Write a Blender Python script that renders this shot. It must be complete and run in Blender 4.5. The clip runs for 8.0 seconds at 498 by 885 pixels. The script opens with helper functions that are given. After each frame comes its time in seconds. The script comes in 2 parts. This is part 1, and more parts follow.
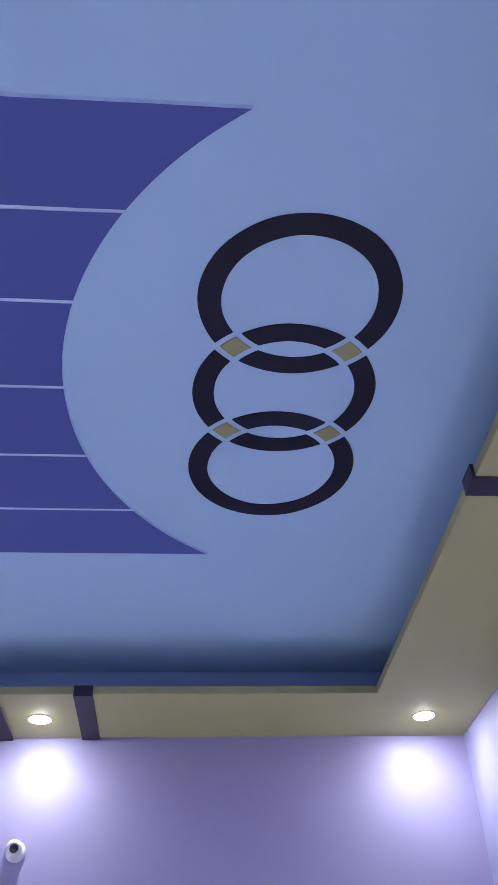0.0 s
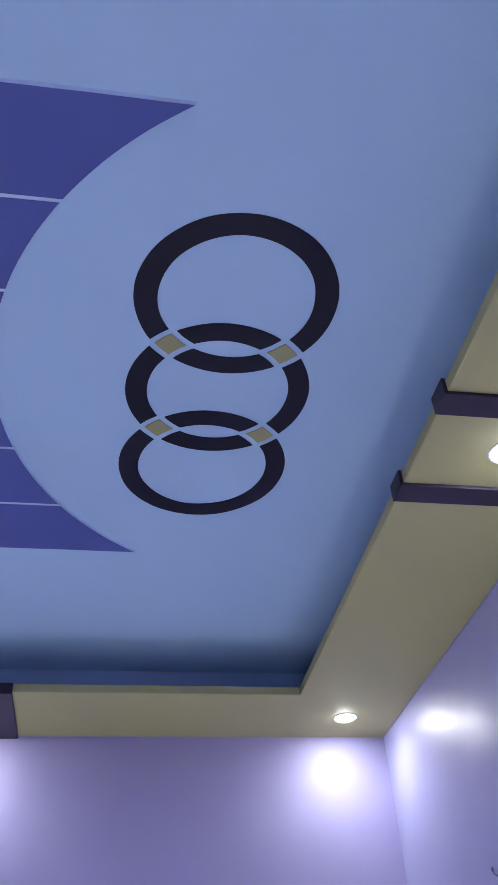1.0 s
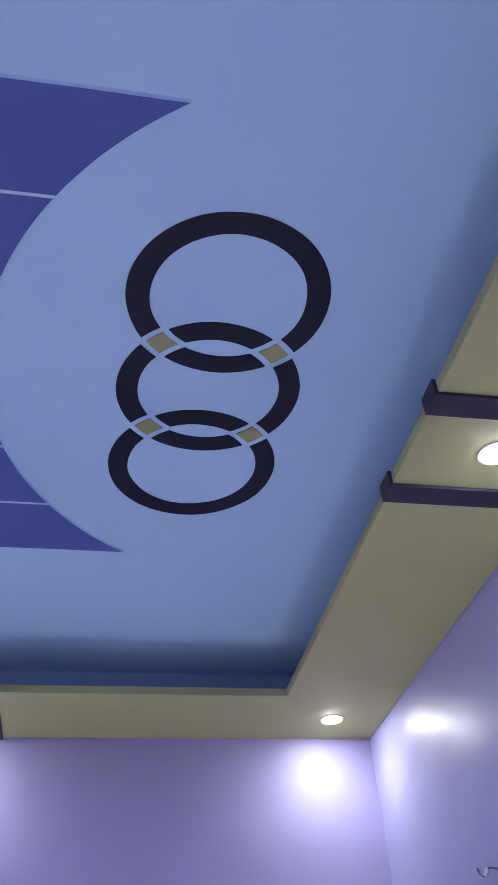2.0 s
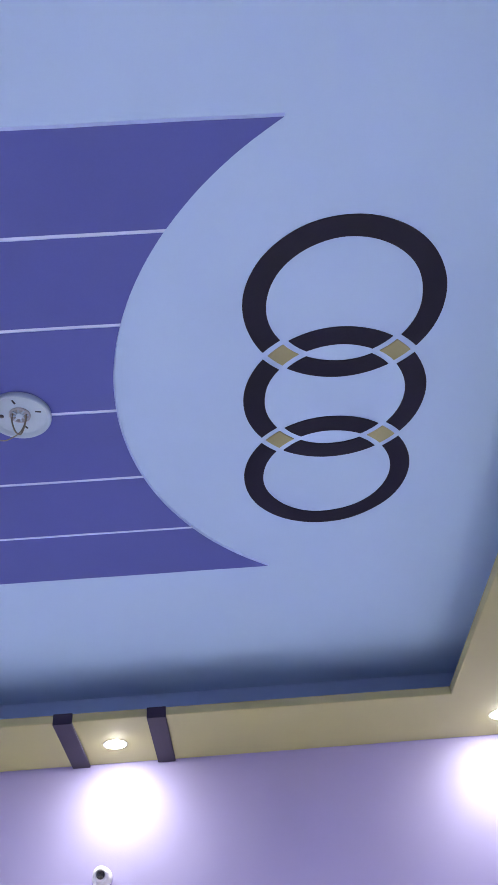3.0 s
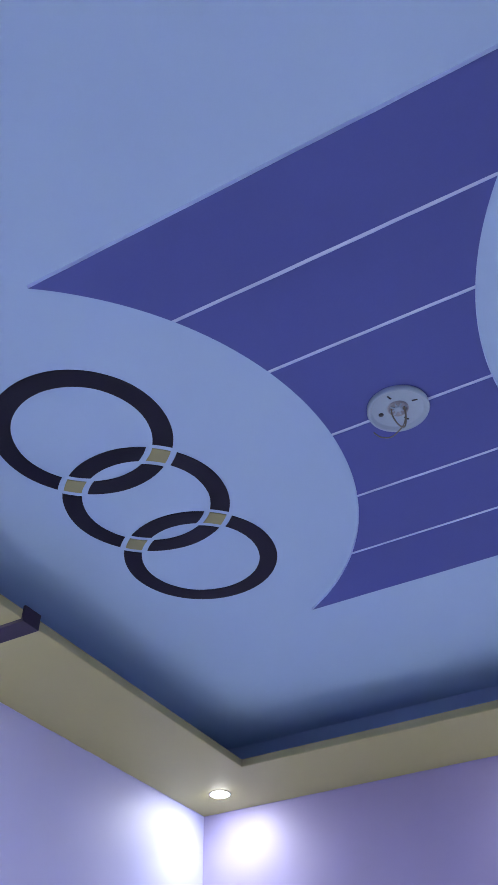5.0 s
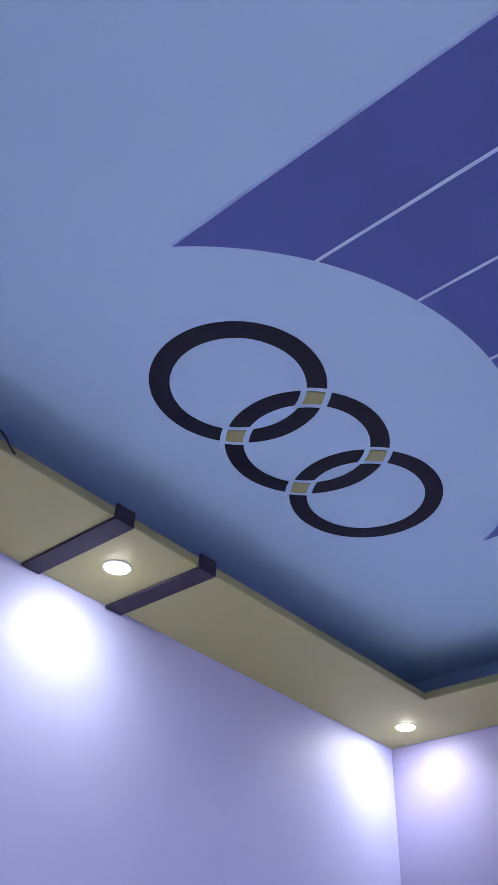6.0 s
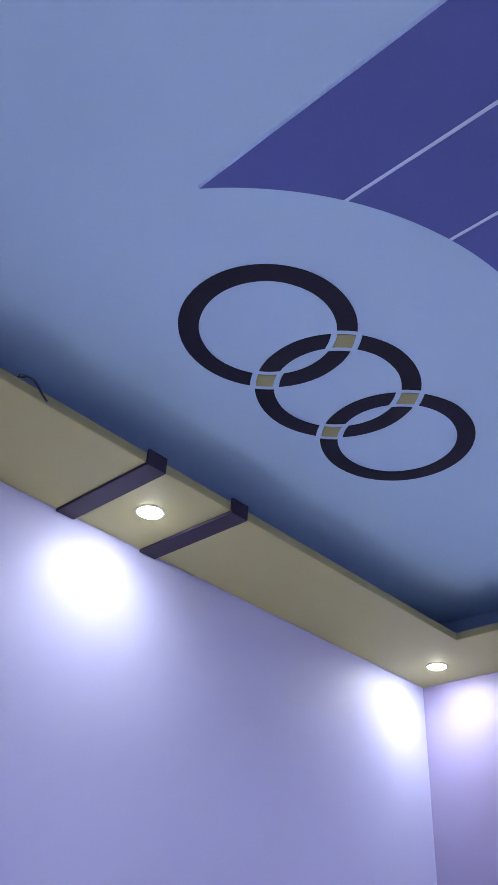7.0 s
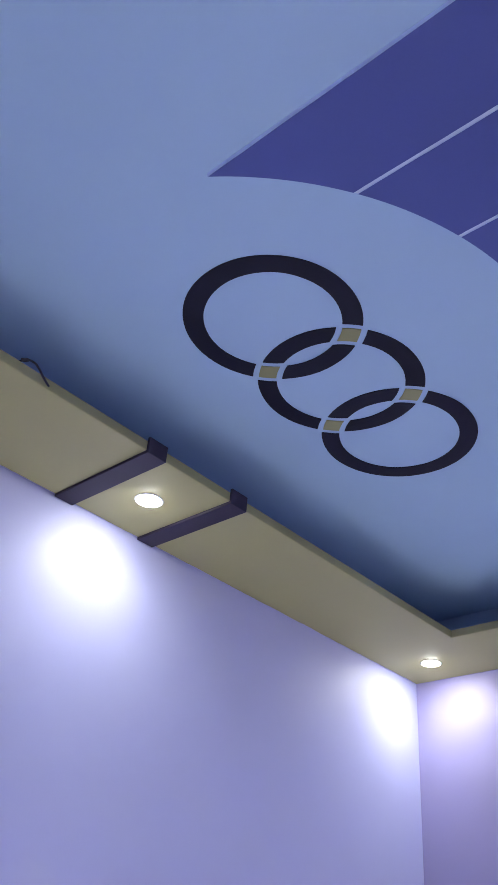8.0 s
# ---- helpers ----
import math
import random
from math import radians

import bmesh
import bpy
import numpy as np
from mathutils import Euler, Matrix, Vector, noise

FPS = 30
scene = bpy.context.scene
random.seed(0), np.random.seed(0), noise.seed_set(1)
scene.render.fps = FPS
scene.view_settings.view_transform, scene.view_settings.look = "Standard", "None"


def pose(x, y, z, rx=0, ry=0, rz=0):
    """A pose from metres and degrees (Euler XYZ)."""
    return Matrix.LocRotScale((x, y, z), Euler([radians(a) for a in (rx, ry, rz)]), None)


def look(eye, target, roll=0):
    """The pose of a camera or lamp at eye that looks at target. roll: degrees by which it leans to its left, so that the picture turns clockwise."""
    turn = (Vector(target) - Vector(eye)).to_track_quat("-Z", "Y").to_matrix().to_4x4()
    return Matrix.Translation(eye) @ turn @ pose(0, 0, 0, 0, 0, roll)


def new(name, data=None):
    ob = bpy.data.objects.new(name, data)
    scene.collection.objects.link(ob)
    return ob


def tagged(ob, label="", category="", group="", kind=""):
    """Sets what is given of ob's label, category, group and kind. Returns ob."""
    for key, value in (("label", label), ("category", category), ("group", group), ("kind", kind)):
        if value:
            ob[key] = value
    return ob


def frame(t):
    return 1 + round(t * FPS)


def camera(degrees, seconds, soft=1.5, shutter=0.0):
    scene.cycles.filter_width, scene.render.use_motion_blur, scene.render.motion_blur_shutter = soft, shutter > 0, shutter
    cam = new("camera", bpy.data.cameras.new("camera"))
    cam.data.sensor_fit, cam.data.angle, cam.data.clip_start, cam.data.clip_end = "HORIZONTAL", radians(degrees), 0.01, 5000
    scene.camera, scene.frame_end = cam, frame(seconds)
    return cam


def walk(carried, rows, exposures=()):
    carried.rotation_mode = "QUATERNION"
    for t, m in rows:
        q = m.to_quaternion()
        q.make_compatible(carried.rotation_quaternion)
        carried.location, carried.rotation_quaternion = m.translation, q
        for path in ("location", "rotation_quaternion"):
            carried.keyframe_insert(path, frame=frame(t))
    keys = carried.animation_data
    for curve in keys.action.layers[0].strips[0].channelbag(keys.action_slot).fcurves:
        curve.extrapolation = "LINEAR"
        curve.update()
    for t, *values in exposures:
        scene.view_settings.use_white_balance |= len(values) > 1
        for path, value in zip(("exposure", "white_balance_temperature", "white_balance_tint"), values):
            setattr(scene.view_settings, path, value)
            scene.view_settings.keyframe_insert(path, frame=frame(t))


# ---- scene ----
# The camera: turns by hand near one end of the room
cam = camera(33.06, 8.0, soft=1.5)
walk(cam, [
    (0, pose(-0.0000, 0.0000, 1.4500, 130.122, 2.025, -4.164)),
    (0.5, pose(0.0053, 0.0060, 1.4544, 129.962, 2.952, -7.050)),
    (1, pose(0.0100, 0.0056, 1.4540, 129.905, 3.228, -8.929)),
    (1.2, pose(0.0113, 0.0038, 1.4502, 129.908, 3.325, -9.969)),
    (1.75, pose(0.0020, 0.0105, 1.4462, 130.050, 3.520, -10.620)),
    (2.3, pose(-0.0140, 0.0194, 1.4422, 130.264, 3.703, -8.060)),
    (2.5, pose(-0.0272, 0.0205, 1.4447, 130.408, 3.951, -6.217)),
    (3, pose(-0.0408, 0.0112, 1.4373, 131.464, 3.938, 1.107)),
    (3.5, pose(-0.0872, -0.0002, 1.4454, 132.275, 4.416, 8.288)),
    (3.8, look((-0.119, -0.002, 1.437), (-0.339, 1.449, 2.795), -5.3)),
    (4, pose(-0.1211, -0.0011, 1.4444, 133.043, 2.830, 15.333)),
    (4.5, pose(-0.1525, 0.0158, 1.4389, 133.372, 1.758, 22.258)),
    (4.8, look((-0.171, 0.016, 1.434), (-0.788, 1.348, 2.792), -2.1)),
    (5, pose(-0.1715, 0.0215, 1.4382, 132.243, 0.841, 28.972)),
    (5.2, pose(-0.1846, 0.0248, 1.4263, 132.055, 0.884, 31.488)),
    (5.75, pose(-0.1800, 0.0225, 1.4210, 129.860, -0.950, 37.950)),
    (6.3, pose(-0.1728, 0.0192, 1.4173, 126.788, -2.636, 42.181)),
    (6.5, pose(-0.1771, 0.0170, 1.4272, 125.610, -2.783, 42.527)),
    (7, pose(-0.1763, 0.0213, 1.4199, 124.618, -2.609, 42.587)),
    (7.5, pose(-0.1704, 0.0288, 1.4238, 124.194, -3.596, 42.078)),
    (8, pose(-0.1798, 0.0263, 1.4293, 123.983, -4.170, 41.649)),
], exposures=[(0, 1.49, 6500, 10), (1.2, 1.49, 6500, 10), (2.5, 1.49, 6500, 10), (2.75, 1.64, 6900, 10), (2.95, 2.04, 7350, 10), (3.25, 2.07, 7200, 10), (3.5, 1.89, 6850, 10), (3.8, 1.56, 6550, 10), (4, 1.49, 6550, 10), (5, 1.54, 6550, 10), (6.3, 1.48, 6750, 10), (8, 1.48, 6750, 10)])

# ---- world and lights: night room lit by its own downlights, with added spots ----
world = bpy.data.worlds.new("world")
scene.world = world
world.use_nodes = True
world.node_tree.nodes["Background"].inputs["Color"].default_value = (0.02, 0.025, 0.04, 1)
world.node_tree.nodes["Background"].inputs["Strength"].default_value = 0.3
LAMP_GLOW = 70.0      # diffuser of each downlight
BEAMS = ((3.2, 150.0), (365.0, 25.0))      # spots added for wall fill and floor bounce: watts and angle, wide and narrow
LAMP_TINT = (0.975, 0.985, 0.985)

# ---- plan, in metres ----
X_LEFT, X_RIGHT = -2.377, 1.266        # walls
Y_FAR, Y_NEAR = 3.599, -0.42
LIP_L, LIP_R = -1.917, 0.791           # inner edge of the dropped border
LIP_F, LIP_N = 3.152, 0.05
COVE_L, COVE_R = -2.165, 1.045         # back of the recess above the border
COVE_F, COVE_N = 3.448, -0.20
Z_CEIL, Z_SOF, Z_LIP = 3.05, 2.821, 2.854


# ---- materials ----
def material(name, base, rough=0.5, spread=0.06, scale=3.0, grain=160.0, bump=0.15, spec=0.4, metal=0.0, wave=0.0, coat=0.0):
    """Painted or moulded surface: two scales of tone, fine relief, patchy gloss."""
    m = bpy.data.materials.new(name)
    m.use_nodes = True
    nt = m.node_tree
    b = nt.nodes["Principled BSDF"]
    tc = nt.nodes.new("ShaderNodeTexCoord")
    big = nt.nodes.new("ShaderNodeTexNoise")
    big.inputs["Scale"].default_value = scale
    big.inputs["Detail"].default_value = 5
    fine = nt.nodes.new("ShaderNodeTexNoise")
    fine.inputs["Scale"].default_value = grain
    fine.inputs["Detail"].default_value = 3
    for n in (big, fine):
        nt.links.new(tc.outputs["Object"], n.inputs["Vector"])
    mixn = nt.nodes.new("ShaderNodeMath")
    mixn.operation = "MULTIPLY_ADD"
    mixn.inputs[1].default_value = 0.3
    nt.links.new(fine.outputs["Fac"], mixn.inputs[0])
    nt.links.new(big.outputs["Fac"], mixn.inputs[2])
    ramp = nt.nodes.new("ShaderNodeValToRGB")
    ramp.color_ramp.elements[0].position = 0.35
    ramp.color_ramp.elements[1].position = 0.95
    ramp.color_ramp.elements[0].color = (*[c * (1 - spread) for c in base], 1)
    ramp.color_ramp.elements[1].color = (*[min(1, c * (1 + spread)) for c in base], 1)
    nt.links.new(mixn.outputs[0], ramp.inputs[0])
    nt.links.new(ramp.outputs[0], b.inputs["Base Color"])
    rr = nt.nodes.new("ShaderNodeMapRange")
    rr.inputs["To Min"].default_value = max(0.05, rough - 0.08)
    rr.inputs["To Max"].default_value = min(1, rough + 0.08)
    nt.links.new(big.outputs["Fac"], rr.inputs["Value"])
    nt.links.new(rr.outputs[0], b.inputs["Roughness"])
    b.inputs["Specular IOR Level"].default_value = spec
    b.inputs["Metallic"].default_value = metal
    b.inputs["Coat Weight"].default_value = coat
    bp = nt.nodes.new("ShaderNodeBump")
    bp.inputs["Strength"].default_value = bump
    bp.inputs["Distance"].default_value = 0.002
    nt.links.new(fine.outputs["Fac"], bp.inputs["Height"])
    last = bp
    if wave:
        slow = nt.nodes.new("ShaderNodeTexNoise")
        slow.inputs["Scale"].default_value = 4.5
        slow.inputs["Detail"].default_value = 2
        nt.links.new(tc.outputs["Object"], slow.inputs["Vector"])
        b2 = nt.nodes.new("ShaderNodeBump")
        b2.inputs["Strength"].default_value = wave
        b2.inputs["Distance"].default_value = 0.02
        nt.links.new(slow.outputs["Fac"], b2.inputs["Height"])
        nt.links.new(bp.outputs["Normal"], b2.inputs["Normal"])
        last = b2
    nt.links.new(last.outputs["Normal"], b.inputs["Normal"])
    return m


def glowing(name, colour, strength):
    m = bpy.data.materials.new(name)
    m.use_nodes = True
    b = m.node_tree.nodes["Principled BSDF"]
    b.inputs["Base Color"].default_value = (0.9, 0.9, 0.9, 1)
    b.inputs["Emission Color"].default_value = (*colour, 1)
    b.inputs["Emission Strength"].default_value = strength
    return m


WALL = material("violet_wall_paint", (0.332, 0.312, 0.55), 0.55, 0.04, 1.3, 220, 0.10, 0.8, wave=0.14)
# Side walls: same violet paint, lightened in place of light, west most.
WALL_WEST = material("light_lifted_wall_paint", (0.535, 0.565, 0.875), 0.52, 0.04, 1.3, 220, 0.10, 0.55, wave=0.18)
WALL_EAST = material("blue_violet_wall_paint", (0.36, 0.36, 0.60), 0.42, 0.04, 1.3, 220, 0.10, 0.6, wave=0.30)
# unseen border top, made bright to lift the dark recess above it
BOUNCE_TOP = material("cove_bounce_white", (0.86, 0.86, 0.85), 0.7, 0.05, 3.0, 200, 0.08, 0.3)
CEIL = material("pale_blue_ceiling_paint", (0.358, 0.503, 0.70), 0.6, 0.03, 1.1, 240, 0.08, 0.18, wave=0.04)
CREAM = material("cream_border_paint", (0.365, 0.345, 0.165), 0.62, 0.05, 2.2, 240, 0.08, 0.5, wave=0.05)
PURPLE = material("deep_violet_panel_paint", (0.080, 0.103, 0.318), 0.6, 0.06, 2.5, 200, 0.10, 0.15)
PALE = material("pale_lilac_line_paint", (0.50, 0.595, 0.74), 0.5, 0.05, 8, 200, 0.08, 0.35)
EDGE = material("blue_panel_edge_paint", (0.49, 0.62, 0.87), 0.5, 0.05, 8, 200, 0.08, 0.35)
BLACK = material("blue_black_ring_paint", (0.006, 0.006, 0.018), 0.5, 0.35, 9, 180, 0.12, 0.2)
OLIVE = material("sand_diamond_paint", (0.285, 0.275, 0.135), 0.5, 0.06, 12, 200, 0.10, 0.35)
PLUM = material("dark_plum_batten_paint", (0.028, 0.022, 0.045), 0.5, 0.2, 7, 150, 0.15, 0.25)
FLOORM = material("pale_stone_floor", (0.88, 0.88, 0.87), 0.20, 0.08, 1.5, 60, 0.03, 1.0)
WHITEP = material("white_plastic", (0.80, 0.80, 0.80), 0.35, 0.03, 20, 200, 0.04, 0.5)
BASEP = material("bluish_white_plastic", (0.34, 0.44, 0.52), 0.4, 0.04, 20, 200, 0.04, 0.4)
GREYP = material("grey_metal_insert", (0.33, 0.34, 0.36), 0.4, 0.15, 40, 200, 0.1, 0.5, metal=0.4)
DARKP = material("black_plastic", (0.012, 0.012, 0.014), 0.3, 0.2, 30, 150, 0.08, 0.5)
LENS = material("black_lens_glass", (0.006, 0.006, 0.008), 0.08, 0.1, 30, 100, 0.0, 0.6, coat=0.6)
WIREB = material("brown_wire_sheath", (0.20, 0.19, 0.14), 0.45, 0.2, 60, 300, 0.1, 0.4)
WCABLE = material("violet_cable_sheath", (0.075, 0.072, 0.17), 0.4, 0.2, 60, 300, 0.1, 0.4)
CABLE = material("black_cable_sheath", (0.018, 0.016, 0.030), 0.4, 0.2, 60, 300, 0.1, 0.4)
GLOW = glowing("lamp_diffuser", LAMP_TINT, LAMP_GLOW)


# ---- helpers for things and parts ----
def mesh_of(name, bm, mats):
    me = bpy.data.meshes.new(name)
    bmesh.ops.recalc_face_normals(bm, faces=bm.faces)
    bm.to_mesh(me)
    bm.free()
    for m in mats if isinstance(mats, (list, tuple)) else [mats]:
        me.materials.append(m)
    return me


def part(name, bm, mats, parent, label=""):
    ob = new(name, mesh_of(name, bm, mats))
    ob.parent = parent
    return tagged(ob, label)


def setting(name, bm, mats, label, category):
    return tagged(new(name, mesh_of(name, bm, mats)), label, category, kind="structure")


def empty_at(name, x, y, z):
    ob = new(name)
    ob.location = (x, y, z)
    ob.empty_display_size = 0.05
    return ob


def box(bm, x0, x1, y0, y1, z0, z1, bevel=0.0, mat=0):
    r = bmesh.ops.create_cube(bm, size=1)
    for v in r["verts"]:
        v.co = Vector(((x0 + x1) / 2 + v.co.x * (x1 - x0), (y0 + y1) / 2 + v.co.y * (y1 - y0), (z0 + z1) / 2 + v.co.z * (z1 - z0)))
    faces = list({f for v in r["verts"] for f in v.link_faces})
    for f in faces:
        f.material_index = mat
    if bevel:
        edges = list({e for v in r["verts"] for e in v.link_edges})
        bmesh.ops.bevel(bm, geom=edges, offset=bevel, segments=2, affect="EDGES", profile=0.6)
    return bm


def lathe(bm, profile, segs=40, mat=0, smooth=True):
    """Turn (radius, z) pairs round the z axis; closes to the axis where radius is 0."""
    rings = []
    for r, z in profile:
        if r < 1e-6:
            rings.append([bm.verts.new((0, 0, z))])
        else:
            rings.append([bm.verts.new((r * math.cos(2 * math.pi * i / segs), r * math.sin(2 * math.pi * i / segs), z)) for i in range(segs)])
    for a, b in zip(rings, rings[1:]):
        for i in range(segs):
            j = (i + 1) % segs
            vs = [a[i % len(a)], a[j % len(a)], b[j % len(b)], b[i % len(b)]]
            vs = list(dict.fromkeys(vs))
            if len(vs) > 2:
                f = bm.faces.new(vs)
                f.material_index = mat
                f.smooth = smooth
    return bm


def tube(bm, pts, radius, segs=8):
    """A round cable along a smooth line through pts."""
    pts = [Vector(p) for p in pts]
    line = []
    for i in range(len(pts) - 1):
        p0, p1, p2, p3 = pts[max(i - 1, 0)], pts[i], pts[i + 1], pts[min(i + 2, len(pts) - 1)]
        for k in range(6):
            u = k / 6
            line.append(0.5 * ((2 * p1) + (p2 - p0) * u + (2 * p0 - 5 * p1 + 4 * p2 - p3) * u * u + (3 * p1 - p0 - 3 * p2 + p3) * u ** 3))
    line.append(pts[-1])
    rings = []
    for i, p in enumerate(line):
        d = (line[min(i + 1, len(line) - 1)] - line[max(i - 1, 0)]).normalized()
        a = d.orthogonal().normalized()
        if i:
            a = (prev - d * prev.dot(d)).normalized()
        prev = a
        b = d.cross(a)
        rings.append([bm.verts.new(p + radius * (math.cos(2 * math.pi * k / segs) * a + math.sin(2 * math.pi * k / segs) * b)) for k in range(segs)])
    for r0, r1 in zip(rings, rings[1:]):
        for k in range(segs):
            f = bm.faces.new((r0[k], r0[(k + 1) % segs], r1[(k + 1) % segs], r1[k]))
            f.smooth = True
    bm.faces.new(rings[0])
    bm.faces.new(rings[-1])
    return bm


def plate(bm, rows, z_top, z_bot, side_mat=0, ease=(0, 0, 0, 0)):
    """A thin plate whose outline is a grid of (x, y) rows; its underside faces the room.
    ease: how far the upper outline stands out at the row's start and end and at the first and last row."""
    e = ease
    top = [[bm.verts.new((x - (e[0] if j == 0 else 0) + (e[1] if j == len(r) - 1 else 0), y - (e[2] if i == 0 else 0) + (e[3] if i == len(rows) - 1 else 0), z_top))
            for j, (x, y) in enumerate(r)] for i, r in enumerate(rows)]
    bot = [[bm.verts.new((x, y, z_bot)) for x, y in r] for r in rows]
    n, m = len(rows), len(rows[0])
    for i in range(n - 1):
        for j in range(m - 1):
            bm.faces.new((bot[i][j], bot[i + 1][j], bot[i + 1][j + 1], bot[i][j + 1]))
            bm.faces.new((top[i][j], top[i][j + 1], top[i + 1][j + 1], top[i + 1][j]))
    rim = [(0, j) for j in range(m)] + [(i, m - 1) for i in range(1, n)] + [(n - 1, j) for j in range(m - 2, -1, -1)] + [(i, 0) for i in range(n - 2, 0, -1)]
    for a, b in zip(rim, rim[1:] + rim[:1]):
        q = (bot[a[0]][a[1]], bot[b[0]][b[1]], top[b[0]][b[1]], top[a[0]][a[1]])
        f = bm.faces.new(q)
        f.material_index = side_mat
    return bm


# ---- the room shell ----
def shell():
    t = 0.14
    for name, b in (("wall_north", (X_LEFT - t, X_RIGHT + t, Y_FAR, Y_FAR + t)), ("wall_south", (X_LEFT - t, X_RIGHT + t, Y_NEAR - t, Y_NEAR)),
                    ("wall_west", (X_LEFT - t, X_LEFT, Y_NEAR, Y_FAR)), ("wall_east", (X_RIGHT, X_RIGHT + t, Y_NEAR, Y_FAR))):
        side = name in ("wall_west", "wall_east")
        setting(name, box(bmesh.new(), *b, 0, 3.2), {"wall_west": WALL_WEST, "wall_east": WALL_EAST}.get(name, WALL), "smooth violet painted plaster side wall, downlight wash lightened into its colour" if side
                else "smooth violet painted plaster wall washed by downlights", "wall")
    setting("floor", box(bmesh.new(), X_LEFT - t, X_RIGHT + t, Y_NEAR - t, Y_FAR + t, -0.1, 0), FLOORM, "glossy white stone floor of the room", "floor")
    setting("ceiling", box(bmesh.new(), X_LEFT, X_RIGHT, Y_NEAR, Y_FAR, Z_CEIL, 3.2), CEIL, "pale blue painted raised ceiling above a dropped border", "ceiling")
    bm = bmesh.new()
    e = 0.02
    box(bm, COVE_L - e, COVE_R + e, COVE_F, COVE_F + e, Z_LIP, Z_CEIL)
    box(bm, COVE_L - e, COVE_R + e, COVE_N - e, COVE_N, Z_LIP, Z_CEIL)
    box(bm, COVE_L - e, COVE_L, COVE_N, COVE_F, Z_LIP, Z_CEIL)
    box(bm, COVE_R, COVE_R + e, COVE_N, COVE_F, Z_LIP, Z_CEIL)
    setting("cove_upstand", bm, CEIL, "blue painted upright sides of the ceiling recess", "ceiling recess")


# The last three, on the south side, are unseen: added to light the near ceiling.
LAMPS = ((1.034, 3.380), (-2.159, 3.380), (-0.560, 3.395), (-2.141, 1.570), (1.030, 1.590),
         (1.034, -0.16), (-2.159, -0.16), (-0.560, -0.17))


def border():
    """Dropped border of the ceiling: one mitred ring of board with a softly eased inner edge."""
    bm = bmesh.new()
    r = 0.004
    prof = [(0.0, Z_LIP), (0.0, Z_SOF + r), (0.3 * r, Z_SOF + 0.3 * r), (r, Z_SOF)]
    loops = []
    for d, z in prof:
        loops.append([bm.verts.new(p) for p in ((LIP_L - d, LIP_N - d, z), (LIP_R + d, LIP_N - d, z), (LIP_R + d, LIP_F + d, z), (LIP_L - d, LIP_F + d, z))])
    for z in (Z_SOF, Z_LIP):
        loops.append([bm.verts.new(p) for p in ((X_LEFT, Y_NEAR, z), (X_RIGHT, Y_NEAR, z), (X_RIGHT, Y_FAR, z), (X_LEFT, Y_FAR, z))])
    loops.append(loops[0])
    for a, b in zip(loops, loops[1:]):
        for i in range(4):
            f = bm.faces.new((a[i], a[(i + 1) % 4], b[(i + 1) % 4], b[i]))
            f.material_index = int(b is loops[0])      # the unseen upper side is whitened to bounce light into the recess
    ob = setting("ceiling_border", bm, (CREAM, BOUNCE_TOP), "cream painted dropped ceiling border with recessed downlights", "ceiling border")
    cut = bmesh.new()
    for x, y in LAMPS:
        bmesh.ops.create_cone(cut, cap_ends=True, segments=48, radius1=0.0475, radius2=0.0475, depth=0.2, matrix=Matrix.Translation((x, y, Z_SOF)))
    tool = new("hole_cutter", mesh_of("hole_cutter", cut, CREAM))
    mod = ob.modifiers.new("holes", "BOOLEAN")
    mod.object, mod.operation, mod.solver = tool, "DIFFERENCE", "EXACT"
    bpy.context.view_layer.update()
    holed = bpy.data.meshes.new_from_object(ob.evaluated_get(bpy.context.evaluated_depsgraph_get()))
    ob.modifiers.clear()
    ob.data = holed
    bpy.data.objects.remove(tool)


def paint_bleed():
    """Wall paint that runs unevenly onto the border where the two colours meet."""
    for name, mat, fixed, lo, hi, s in (("paint_line_north", WALL, Y_FAR, X_LEFT, X_RIGHT, -1), ("paint_line_west", WALL_WEST, X_LEFT, 0.3, Y_FAR, 1),
                                        ("paint_line_east", WALL_EAST, X_RIGHT, 0.3, Y_FAR, -1)):
        bm = bmesh.new()
        n = int((hi - lo) / 0.012)
        inner, outer = [], []
        for i in range(n + 1):
            u = lo + (hi - lo) * i / n
            w = 0.0035 + 0.0035 * noise.noise((u * 9.0, fixed * 3.0, 1.0)) + 0.0022 * noise.noise((u * 41.0, fixed, 2.0))
            w = max(w, 0.0006)
            for row, v, z in ((inner, fixed + s * w, Z_SOF - 0.0007), (outer, fixed + s * 0.0001, Z_SOF - 0.0012)):
                row.append(bm.verts.new((u, v, z) if name.endswith("north") else (v, u, z)))
        for i in range(n):
            bm.faces.new((inner[i], inner[i + 1], outer[i + 1], outer[i]))
        bmesh.ops.solidify(bm, geom=list(bm.faces), thickness=0.0004)
        setting(name, bm, mat, "uneven line of wall paint on the cream border", "trim")


# ---- painted panel field in the middle of the ceiling ----
ARC_R = (0.668, 1.680, 0.994)
ARC_L = (-1.783, 1.651, 0.995)
LINES = (1.101, 1.365, 1.667, 1.958, 2.231)
FIELD_N, FIELD_F = 0.847, 2.489


def field_edges(y):
    xr = ARC_R[0] - math.sqrt(max(ARC_R[2] ** 2 - (y - ARC_R[1]) ** 2, 0))
    xl = ARC_L[0] + math.sqrt(max(ARC_L[2] ** 2 - (y - ARC_L[1]) ** 2, 0))
    return xl, xr


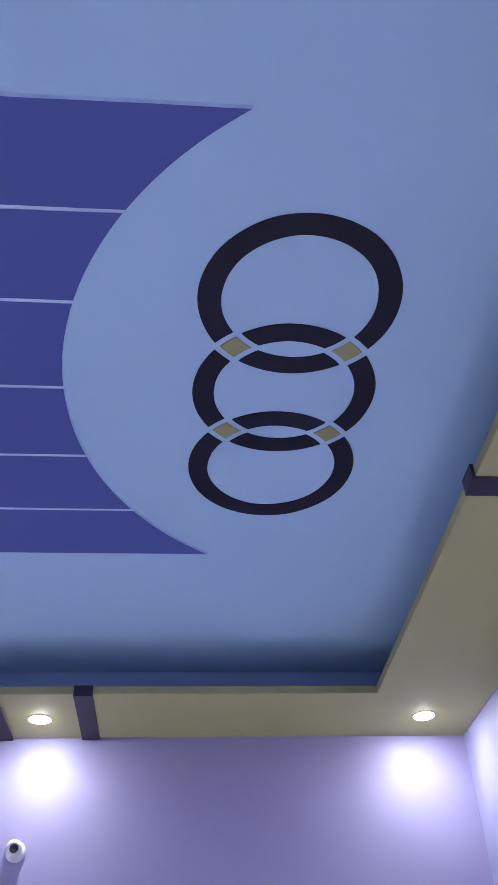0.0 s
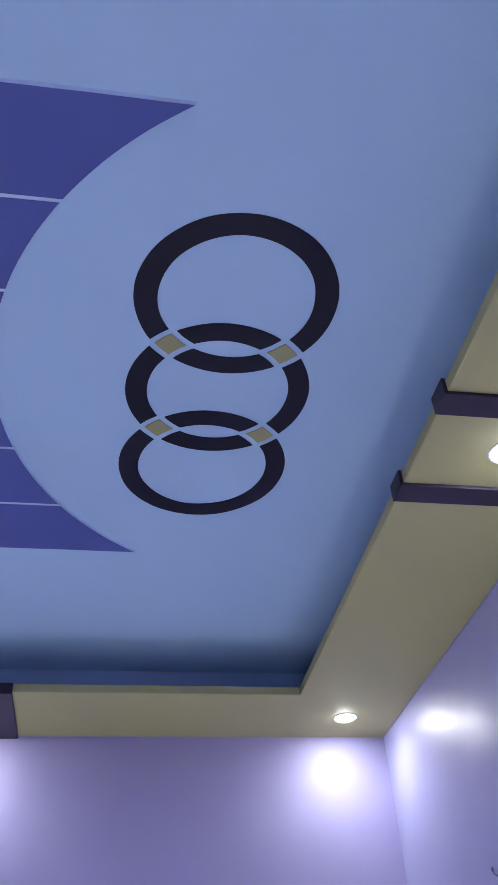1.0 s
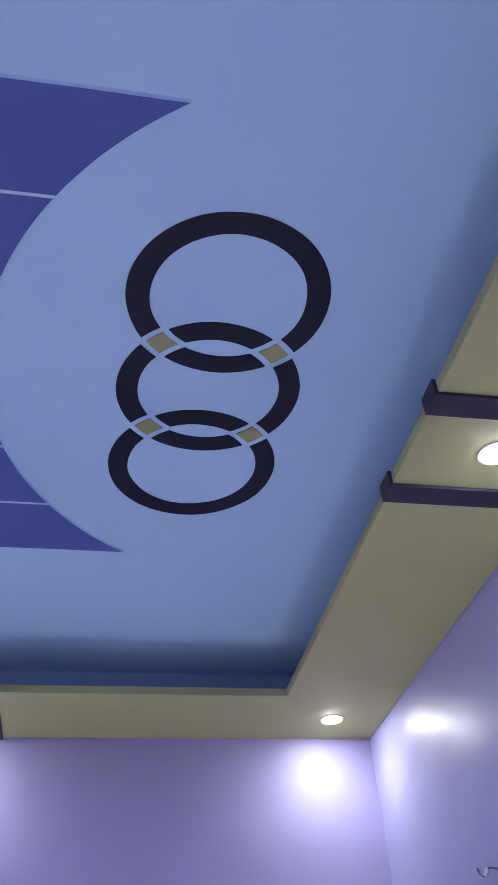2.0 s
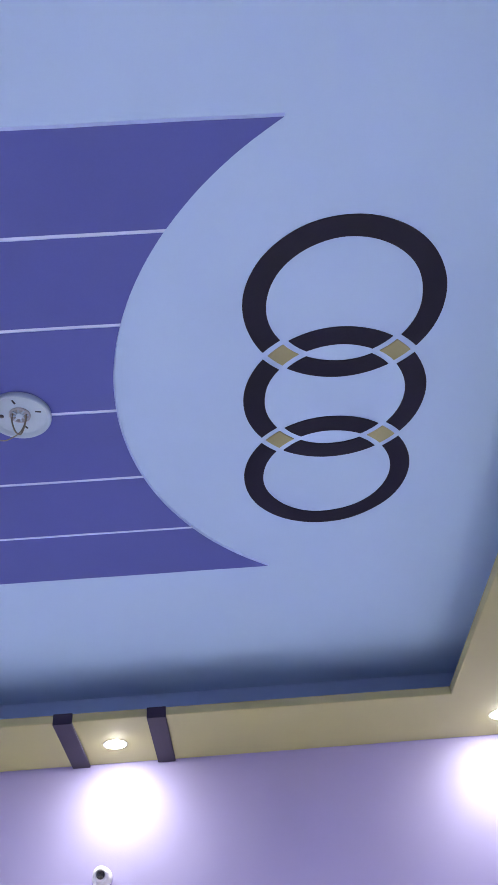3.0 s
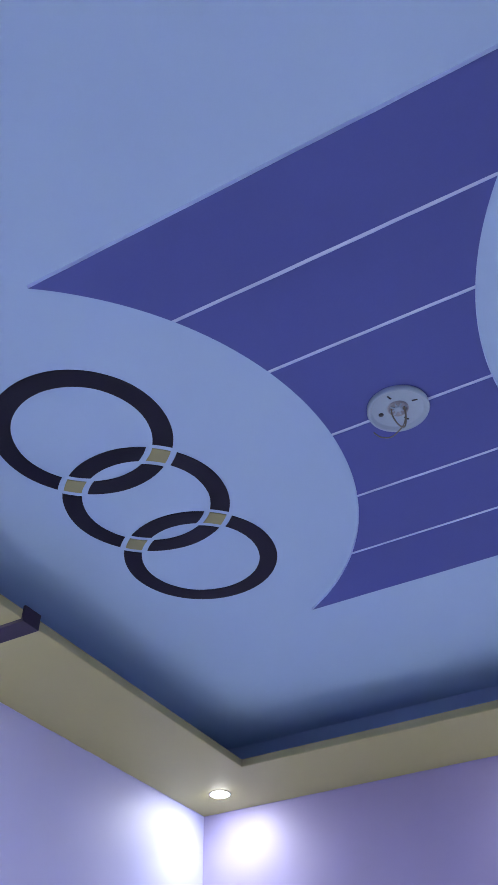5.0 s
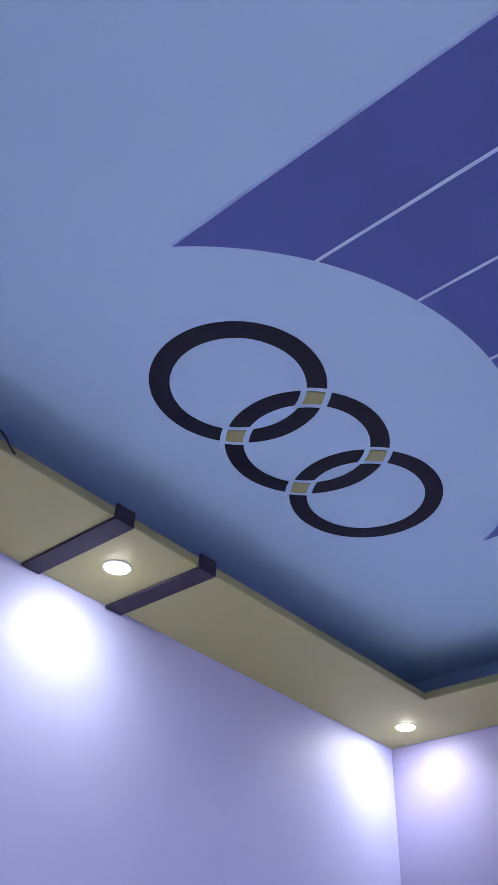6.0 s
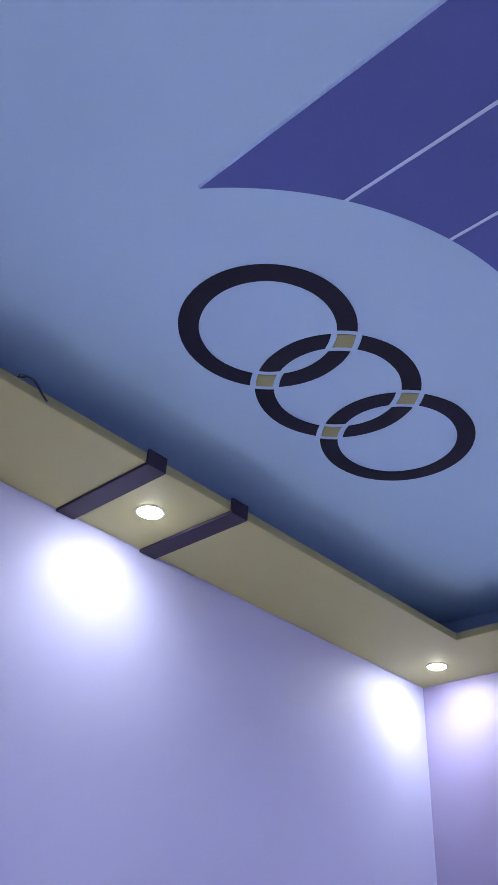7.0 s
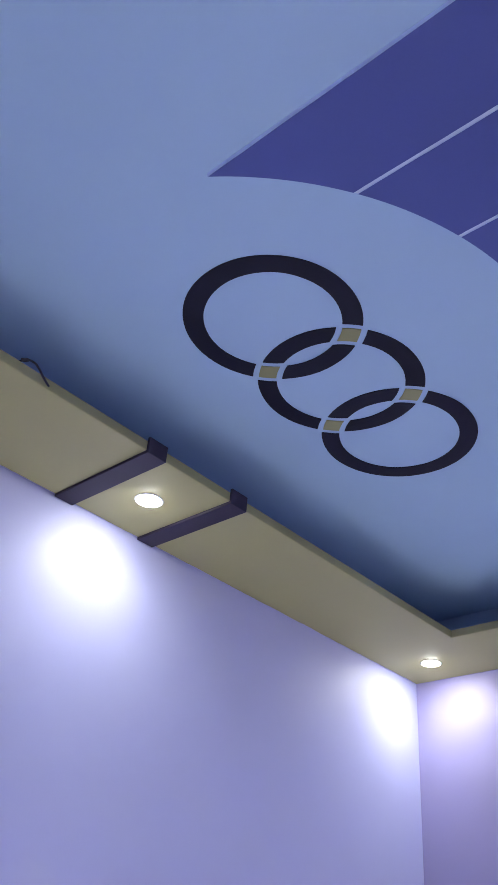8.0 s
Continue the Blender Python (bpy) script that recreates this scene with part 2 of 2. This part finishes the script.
def wobble(x, k, size=0.0011):
    """The unsteady hand of the painter along line k."""
    return size * (noise.noise((x * 5.0, k * 7.3, 0.2)) + 0.6 * noise.noise((x * 17.0, k * 7.3, 4.1)))


def panel_field():
    root = tagged(empty_at("ceiling_panel", -0.56, 1.674, Z_CEIL), "hourglass of deep violet ceiling panels split by pale lilac lines", "ceiling panel")
    halves = (0.0047, 0.0050, 0.0050, 0.0049, 0.0048)
    cuts = [FIELD_N, *LINES, FIELD_F]
    for k in range(6):
        y0 = cuts[k] + (halves[k - 1] if k else 0)
        y1 = cuts[k + 1] - (halves[k] if k < 5 else 0)
        rows = []
        for i in range(17):
            y = y0 + (y1 - y0) * i / 16
            a, b = field_edges(y)
            row = []
            for j in range(25):
                x = a + (b - a) * j / 24
                near, far = wobble(x, 2 * k), wobble(x, 2 * k + 1)
                row.append((x + 0.56, y + near * (1 - i / 16) + far * i / 16 - 1.674))
            rows.append(row)
        part("panel", plate(bmesh.new(), rows, 0.0, -PANEL, 1, (0.0015, 0.0025, 0.004 if k == 0 else 0, 0.002 if k == 5 else 0)), (PURPLE, EDGE), root)
    for n, (y, half) in enumerate(zip(LINES, halves)):
        rows = []
        for i in range(2):
            yy = y - half + 2 * half * i
            a, b = field_edges(yy)
            rows.append([(a + (b - a) * j / 24 + 0.56, yy + wobble(a + (b - a) * j / 24, 2 * n + 1 + i) - 1.674) for j in range(25)])
        part("line_strip", plate(bmesh.new(), rows, 0.0, -STRIP), PALE, root, "pale lilac dividing strip")


PANEL, STRIP = 0.008, 0.006


# ---- chains of three linked rings ----
GAP = 0.0155
THICK = 0.003


def ring_chain(c0, c2, r_out, r_in, label):
    """Three equal rings in a row: dark arcs that stop short of the crossings, and a diamond on every crossing."""
    c0, c2 = Vector(c0), Vector(c2)
    mid = (c0 + c2) / 2
    d = (c2 - c0).length / 2
    turn = math.atan2((c2 - c0).y, (c2 - c0).x)
    root = tagged(empty_at("ring_chain", mid.x, mid.y, Z_CEIL), label, "ceiling motif", group="linked ring motifs on the ceiling")
    root.rotation_euler = (0, 0, turn)

    def away(r):
        return math.acos((r * r + d * d - (r_out + GAP) ** 2) / (2 * r * d))

    def inside(r):
        v = (r * r + d * d - (r_in - GAP) ** 2) / (2 * r * d)
        return math.acos(v) if v < 1 else 0.0

    def arc(cx, lo, hi, steps):
        rows = []
        for i in range(7):
            r = r_in + (r_out - r_in) * i / 6
            a, b = lo(r), hi(r)
            row = []
            for k in range(steps + 1):
                t = a + (b - a) * k / steps
                q = r + 0.0016 * noise.noise((mid.x * 9 + cx * 5 + 2.2 * math.cos(t), 2.2 * math.sin(t), 3.0 * (i > 3)))
                row.append((cx + q * math.cos(t), q * math.sin(t)))
            rows.append(row)
        part("ring_arc", plate(bmesh.new(), rows, 0.0, -THICK), BLACK, root)

    pi = math.pi
    # first and last rings: one long arc, and a short one inside the middle ring
    arc(-d, away, lambda r: 2 * pi - away(r), 72)
    arc(-d, lambda r: -inside(r), inside, 24)
    arc(d, lambda r: -pi + away(r), lambda r: pi - away(r), 72)
    arc(d, lambda r: pi - inside(r), lambda r: pi + inside(r), 24)
    # middle ring: two sides and two short arcs
    arc(0, away, lambda r: pi - away(r), 24)
    arc(0, lambda r: pi + away(r), lambda r: 2 * pi - away(r), 24)
    arc(0, lambda r: -inside(r), inside, 24)
    arc(0, lambda r: pi - inside(r), lambda r: pi + inside(r), 24)
    e = 0.0025
    for cx in (-d, 0):
        for s in (1, -1):
            rows = []
            for i in range(6):
                ra = r_in + e + (r_out - r_in - 2 * e) * i / 5
                row = []
                for j in range(6):
                    rb = r_in + e + (r_out - r_in - 2 * e) * j / 5
                    u = (ra * ra - rb * rb + d * d) / (2 * d)
                    row.append((cx + u, s * math.sqrt(ra * ra - u * u)))
                rows.append(row)
            part("diamond", plate(bmesh.new(), rows, 0.0, -THICK), OLIVE, root, "sand coloured diamond on the crossing")


# ---- battens that wrap the border ----
def batten(name_xy, along, a, w, lip, wall, cap, label):
    """A dark strip across the border: underside board and a short upright that caps the inner edge."""
    x, y = name_xy
    root = tagged(empty_at("border_batten", x, y, Z_SOF), label, "batten", group="dark battens on the ceiling border")
    s = 1 if wall > lip else -1
    front = lip - s * 0.010
    prof = [(front, -0.011), (wall - s * 0.0015, -0.011), (wall - s * 0.0015, 0.0), (lip, 0.0), (lip, cap), (front, cap)]
    bm = bmesh.new()
    ends = []
    for side in (a - w / 2, a + w / 2):
        ends.append([bm.verts.new((side - x, q - y, h) if along == "y" else (q - x, side - y, h)) for q, h in prof])
    for k in range(6):
        bm.faces.new((ends[0][k], ends[0][(k + 1) % 6], ends[1][(k + 1) % 6], ends[1][k]))
    for e in ends:
        bm.faces.new(e)
    bmesh.ops.recalc_face_normals(bm, faces=bm.faces)
    bmesh.ops.bevel(bm, geom=list(bm.edges), offset=0.0016, segments=2, affect="EDGES", profile=0.6)
    part("board", bm, PLUM, root)


# ---- downlights ----
def downlight(x, y):
    root = tagged(empty_at("downlight", x, y, Z_SOF), "round white LED downlight glowing in the cream border", "downlight", group="downlights in the ceiling border")
    bm = lathe(bmesh.new(), [(0.0, 0.020), (0.0470, 0.020), (0.0470, 0.0), (0.0496, 0.0), (0.0490, -0.0016), (0.0475, -0.0022), (0.0420, -0.0016), (0.0392, -0.0004), (0.0386, 0.0030), (0.0386, 0.012), (0.0, 0.012)], 48)
    part("trim_ring", bm, WHITEP, root, "white trim ring")
    part("diffuser", lathe(bmesh.new(), [(0.0, -0.0105), (0.012, -0.0101), (0.022, -0.0089), (0.030, -0.0069), (0.0365, -0.0046), (0.0412, -0.0024), (0.0380, 0.005), (0.0, 0.005)], 40), GLOW, root, "glowing white diffuser")
    # added spots under the diffuser strengthen its wall wash and the floor bounce
    for watts, angle in BEAMS:
        beam = bpy.data.lights.new("fill_spot", "SPOT")
        beam.energy, beam.color = watts, LAMP_TINT
        beam.spot_size, beam.spot_blend, beam.shadow_soft_size = radians(angle), 1.0, 0.022
        ob = new("fill_spot", beam)
        ob.parent = root
        ob.location = (0, 0, -0.0125)
    return root


# ---- lamp base left on the ceiling, with loose wires ----
def lamp_base(x, y):
    z = Z_CEIL - PANEL
    root = tagged(empty_at("ceiling_lamp_base", x, y, z), "round bluish white lamp base with loose brown wires, shade missing", "lamp base")
    bm = lathe(bmesh.new(), [(0.084, 0.0), (0.085, -0.011), (0.083, -0.0155), (0.0785, -0.0158), (0.0755, -0.0135), (0.0725, -0.0065), (0.0700, -0.0045), (0.032, -0.0040), (0.0, -0.0040)], 64)
    part("plate", bm, BASEP, root)
    hub = lathe(bmesh.new(), [(0.029, -0.0040), (0.029, -0.0075), (0.026, -0.009), (0.024, -0.0075), (0.0235, -0.005), (0.0, -0.005)], 40)
    hub_ob = part("hub", hub, GREYP, root, "grey slotted centre insert")
    part("boss", lathe(bmesh.new(), [(0.0105, -0.005), (0.0105, -0.0095), (0.008, -0.0105), (0.0, -0.0105)], 24), BASEP, hub_ob)
    for k in range(8):
        bm = box(bmesh.new(), 0.0105, 0.0238, -0.0022, 0.0022, -0.0085, -0.005, 0.0006)
        bmesh.ops.rotate(bm, verts=bm.verts, cent=(0, 0, 0), matrix=Matrix.Rotation(2 * math.pi * k / 8, 3, "Z"))
        part("rib", bm, BASEP, hub_ob)
    hole = lathe(bmesh.new(), [(0.0, -0.0050), (0.0070, -0.0050), (0.0072, -0.0040)], 20)
    bmesh.ops.translate(hole, verts=hole.verts, vec=(-0.050, 0.001, -0.0006))
    part("screw_hole", hole, DARKP, root)
    for px, py, a in ((-0.006, -0.050, 70), (0.051, -0.008, 10), (0.006, 0.048, 60)):
        bm = box(bmesh.new(), -0.008, 0.008, -0.0024, 0.0024, -0.0056, -0.0038, 0.0008)
        bmesh.ops.rotate(bm, verts=bm.verts, cent=(0, 0, 0), matrix=Matrix.Rotation(math.radians(a), 3, "Z"))
        bmesh.ops.translate(bm, verts=bm.verts, vec=(px, py, 0))
        part("key_slot", bm, DARKP, root)
    part("wire", tube(bmesh.new(), [(-0.016, -0.010, -0.008), (-0.017, -0.006, -0.030), (-0.008, 0.004, -0.058), (0.004, 0.012, -0.066), (0.012, 0.010, -0.052), (0.018, 0.002, -0.026), (0.018, -0.004, -0.008)], 0.0021), WIREB, root, "looped brown wire")
    part("wire", tube(bmesh.new(), [(0.014, 0.000, -0.008), (0.016, 0.004, -0.030), (0.006, 0.012, -0.054), (-0.014, 0.020, -0.066), (-0.040, 0.026, -0.072), (-0.066, 0.022, -0.064), (-0.082, 0.014, -0.046)], 0.0018), WIREB, root, "loose brown wire tail")


# ---- security camera on the far wall ----
def dome_camera(x, z):
    root = tagged(empty_at("security_camera", x, Y_FAR, z), "small white turret security camera with black lens on the lavender wall", "security camera")
    out = Matrix.Rotation(math.radians(90), 4, "X")      # z of the lathe turns to point into the room

    def placed(bm, m):
        bmesh.ops.transform(bm, matrix=m, verts=bm.verts)
        return bm
    base = lathe(bmesh.new(), [(0.0, 0.0005), (0.0395, 0.0005), (0.0395, 0.010), (0.037, 0.017), (0.031, 0.026), (0.027, 0.030), (0.0, 0.030)], 48)
    part("base", placed(base, out), WHITEP, root)
    aim = Matrix.Translation((0.0, -0.046, 0.003)) @ Vector((0.14, -1.0, -0.34)).to_track_quat("Z", "Y").to_matrix().to_4x4()
    prof = [(0.031 * math.sin(math.radians(a)), -0.031 * math.cos(math.radians(a))) for a in range(0, 141, 10)]
    ball = part("ball", placed(lathe(bmesh.new(), prof + [(0.0185, 0.0215), (0.0, 0.0215)], 40), aim), WHITEP, root)
    part("lens", placed(lathe(bmesh.new(), [(0.0160, 0.0210), (0.0160, 0.0238), (0.0145, 0.0248), (0.009, 0.0240), (0.006, 0.0262), (0.0, 0.0270)], 36), aim), LENS, ball, "round black lens")


# ---- loose cables ----
def border_cable():
    root = tagged(empty_at("loose_cable", LIP_L, 0.90, Z_LIP), "short black cable hanging over the cream border edge", "cable")
    part("cable", tube(bmesh.new(), [(-0.09, -0.05, 0.004), (-0.030, -0.032, 0.004), (0.004, -0.020, 0.006), (0.008, -0.008, 0.014), (0.009, 0.014, 0.015), (0.010, 0.031, 0.004), (0.010, 0.049, -0.013), (0.010, 0.073, -0.031)], 0.0032), CABLE, root)
    part("taped_end", tube(bmesh.new(), [(0.003, -0.025, 0.005), (0.005, -0.017, 0.008), (0.008, -0.008, 0.013)], 0.0055), CABLE, root, "dark taped joint")


def wall_cable():
    root = tagged(empty_at("wall_cable", X_RIGHT, 2.70, 2.06), "thin violet cable looped along the lavender wall", "cable")
    part("cable", tube(bmesh.new(), [(-0.004, 0.062, 0.016), (-0.007, 0.053, 0.022), (-0.009, 0.042, 0.005), (-0.010, 0.018, -0.008), (-0.010, -0.008, -0.010), (-0.009, -0.024, 0.002), (-0.006, -0.047, 0.001), (-0.006, -0.119, -0.018), (-0.006, -0.40, -0.060)], 0.0033), WCABLE, root)
    part("connector", tube(bmesh.new(), [(-0.014, -0.008, -0.011), (-0.015, -0.019, -0.004), (-0.013, -0.028, 0.004)], 0.0052), WHITEP, root, "small white connector")


shell()
border()
paint_bleed()
panel_field()
ring_chain((0.281, 1.342), (0.270, 2.004), 0.2530, 0.1945, "chain of three dark linked rings with sand diamonds")
ring_chain((-1.407, 1.329), (-1.430, 2.010), 0.2565, 0.1975, "chain of three dark linked rings with sand diamonds")
for cx in (-0.730, -0.367):
    batten((cx, 3.36), "y", cx, 0.074, LIP_F, Y_FAR, 0.033, "dark plum batten across the cream border beside a downlight")
for cy in (1.390, 1.766):
    batten((-2.15, cy), "x", cy, 0.076, LIP_L, X_LEFT, 0.046, "dark plum batten across the cream border beside a downlight")
for cy in (1.413, 1.779):
    batten((1.03, cy), "x", cy, 0.076, LIP_R, X_RIGHT, 0.042, "dark plum batten across the cream border beside a downlight")
for lx, ly in LAMPS:
    downlight(lx, ly)
lamp_base(-0.585, 1.655)
dome_camera(-0.622, 2.372)
border_cable()
wall_cable()
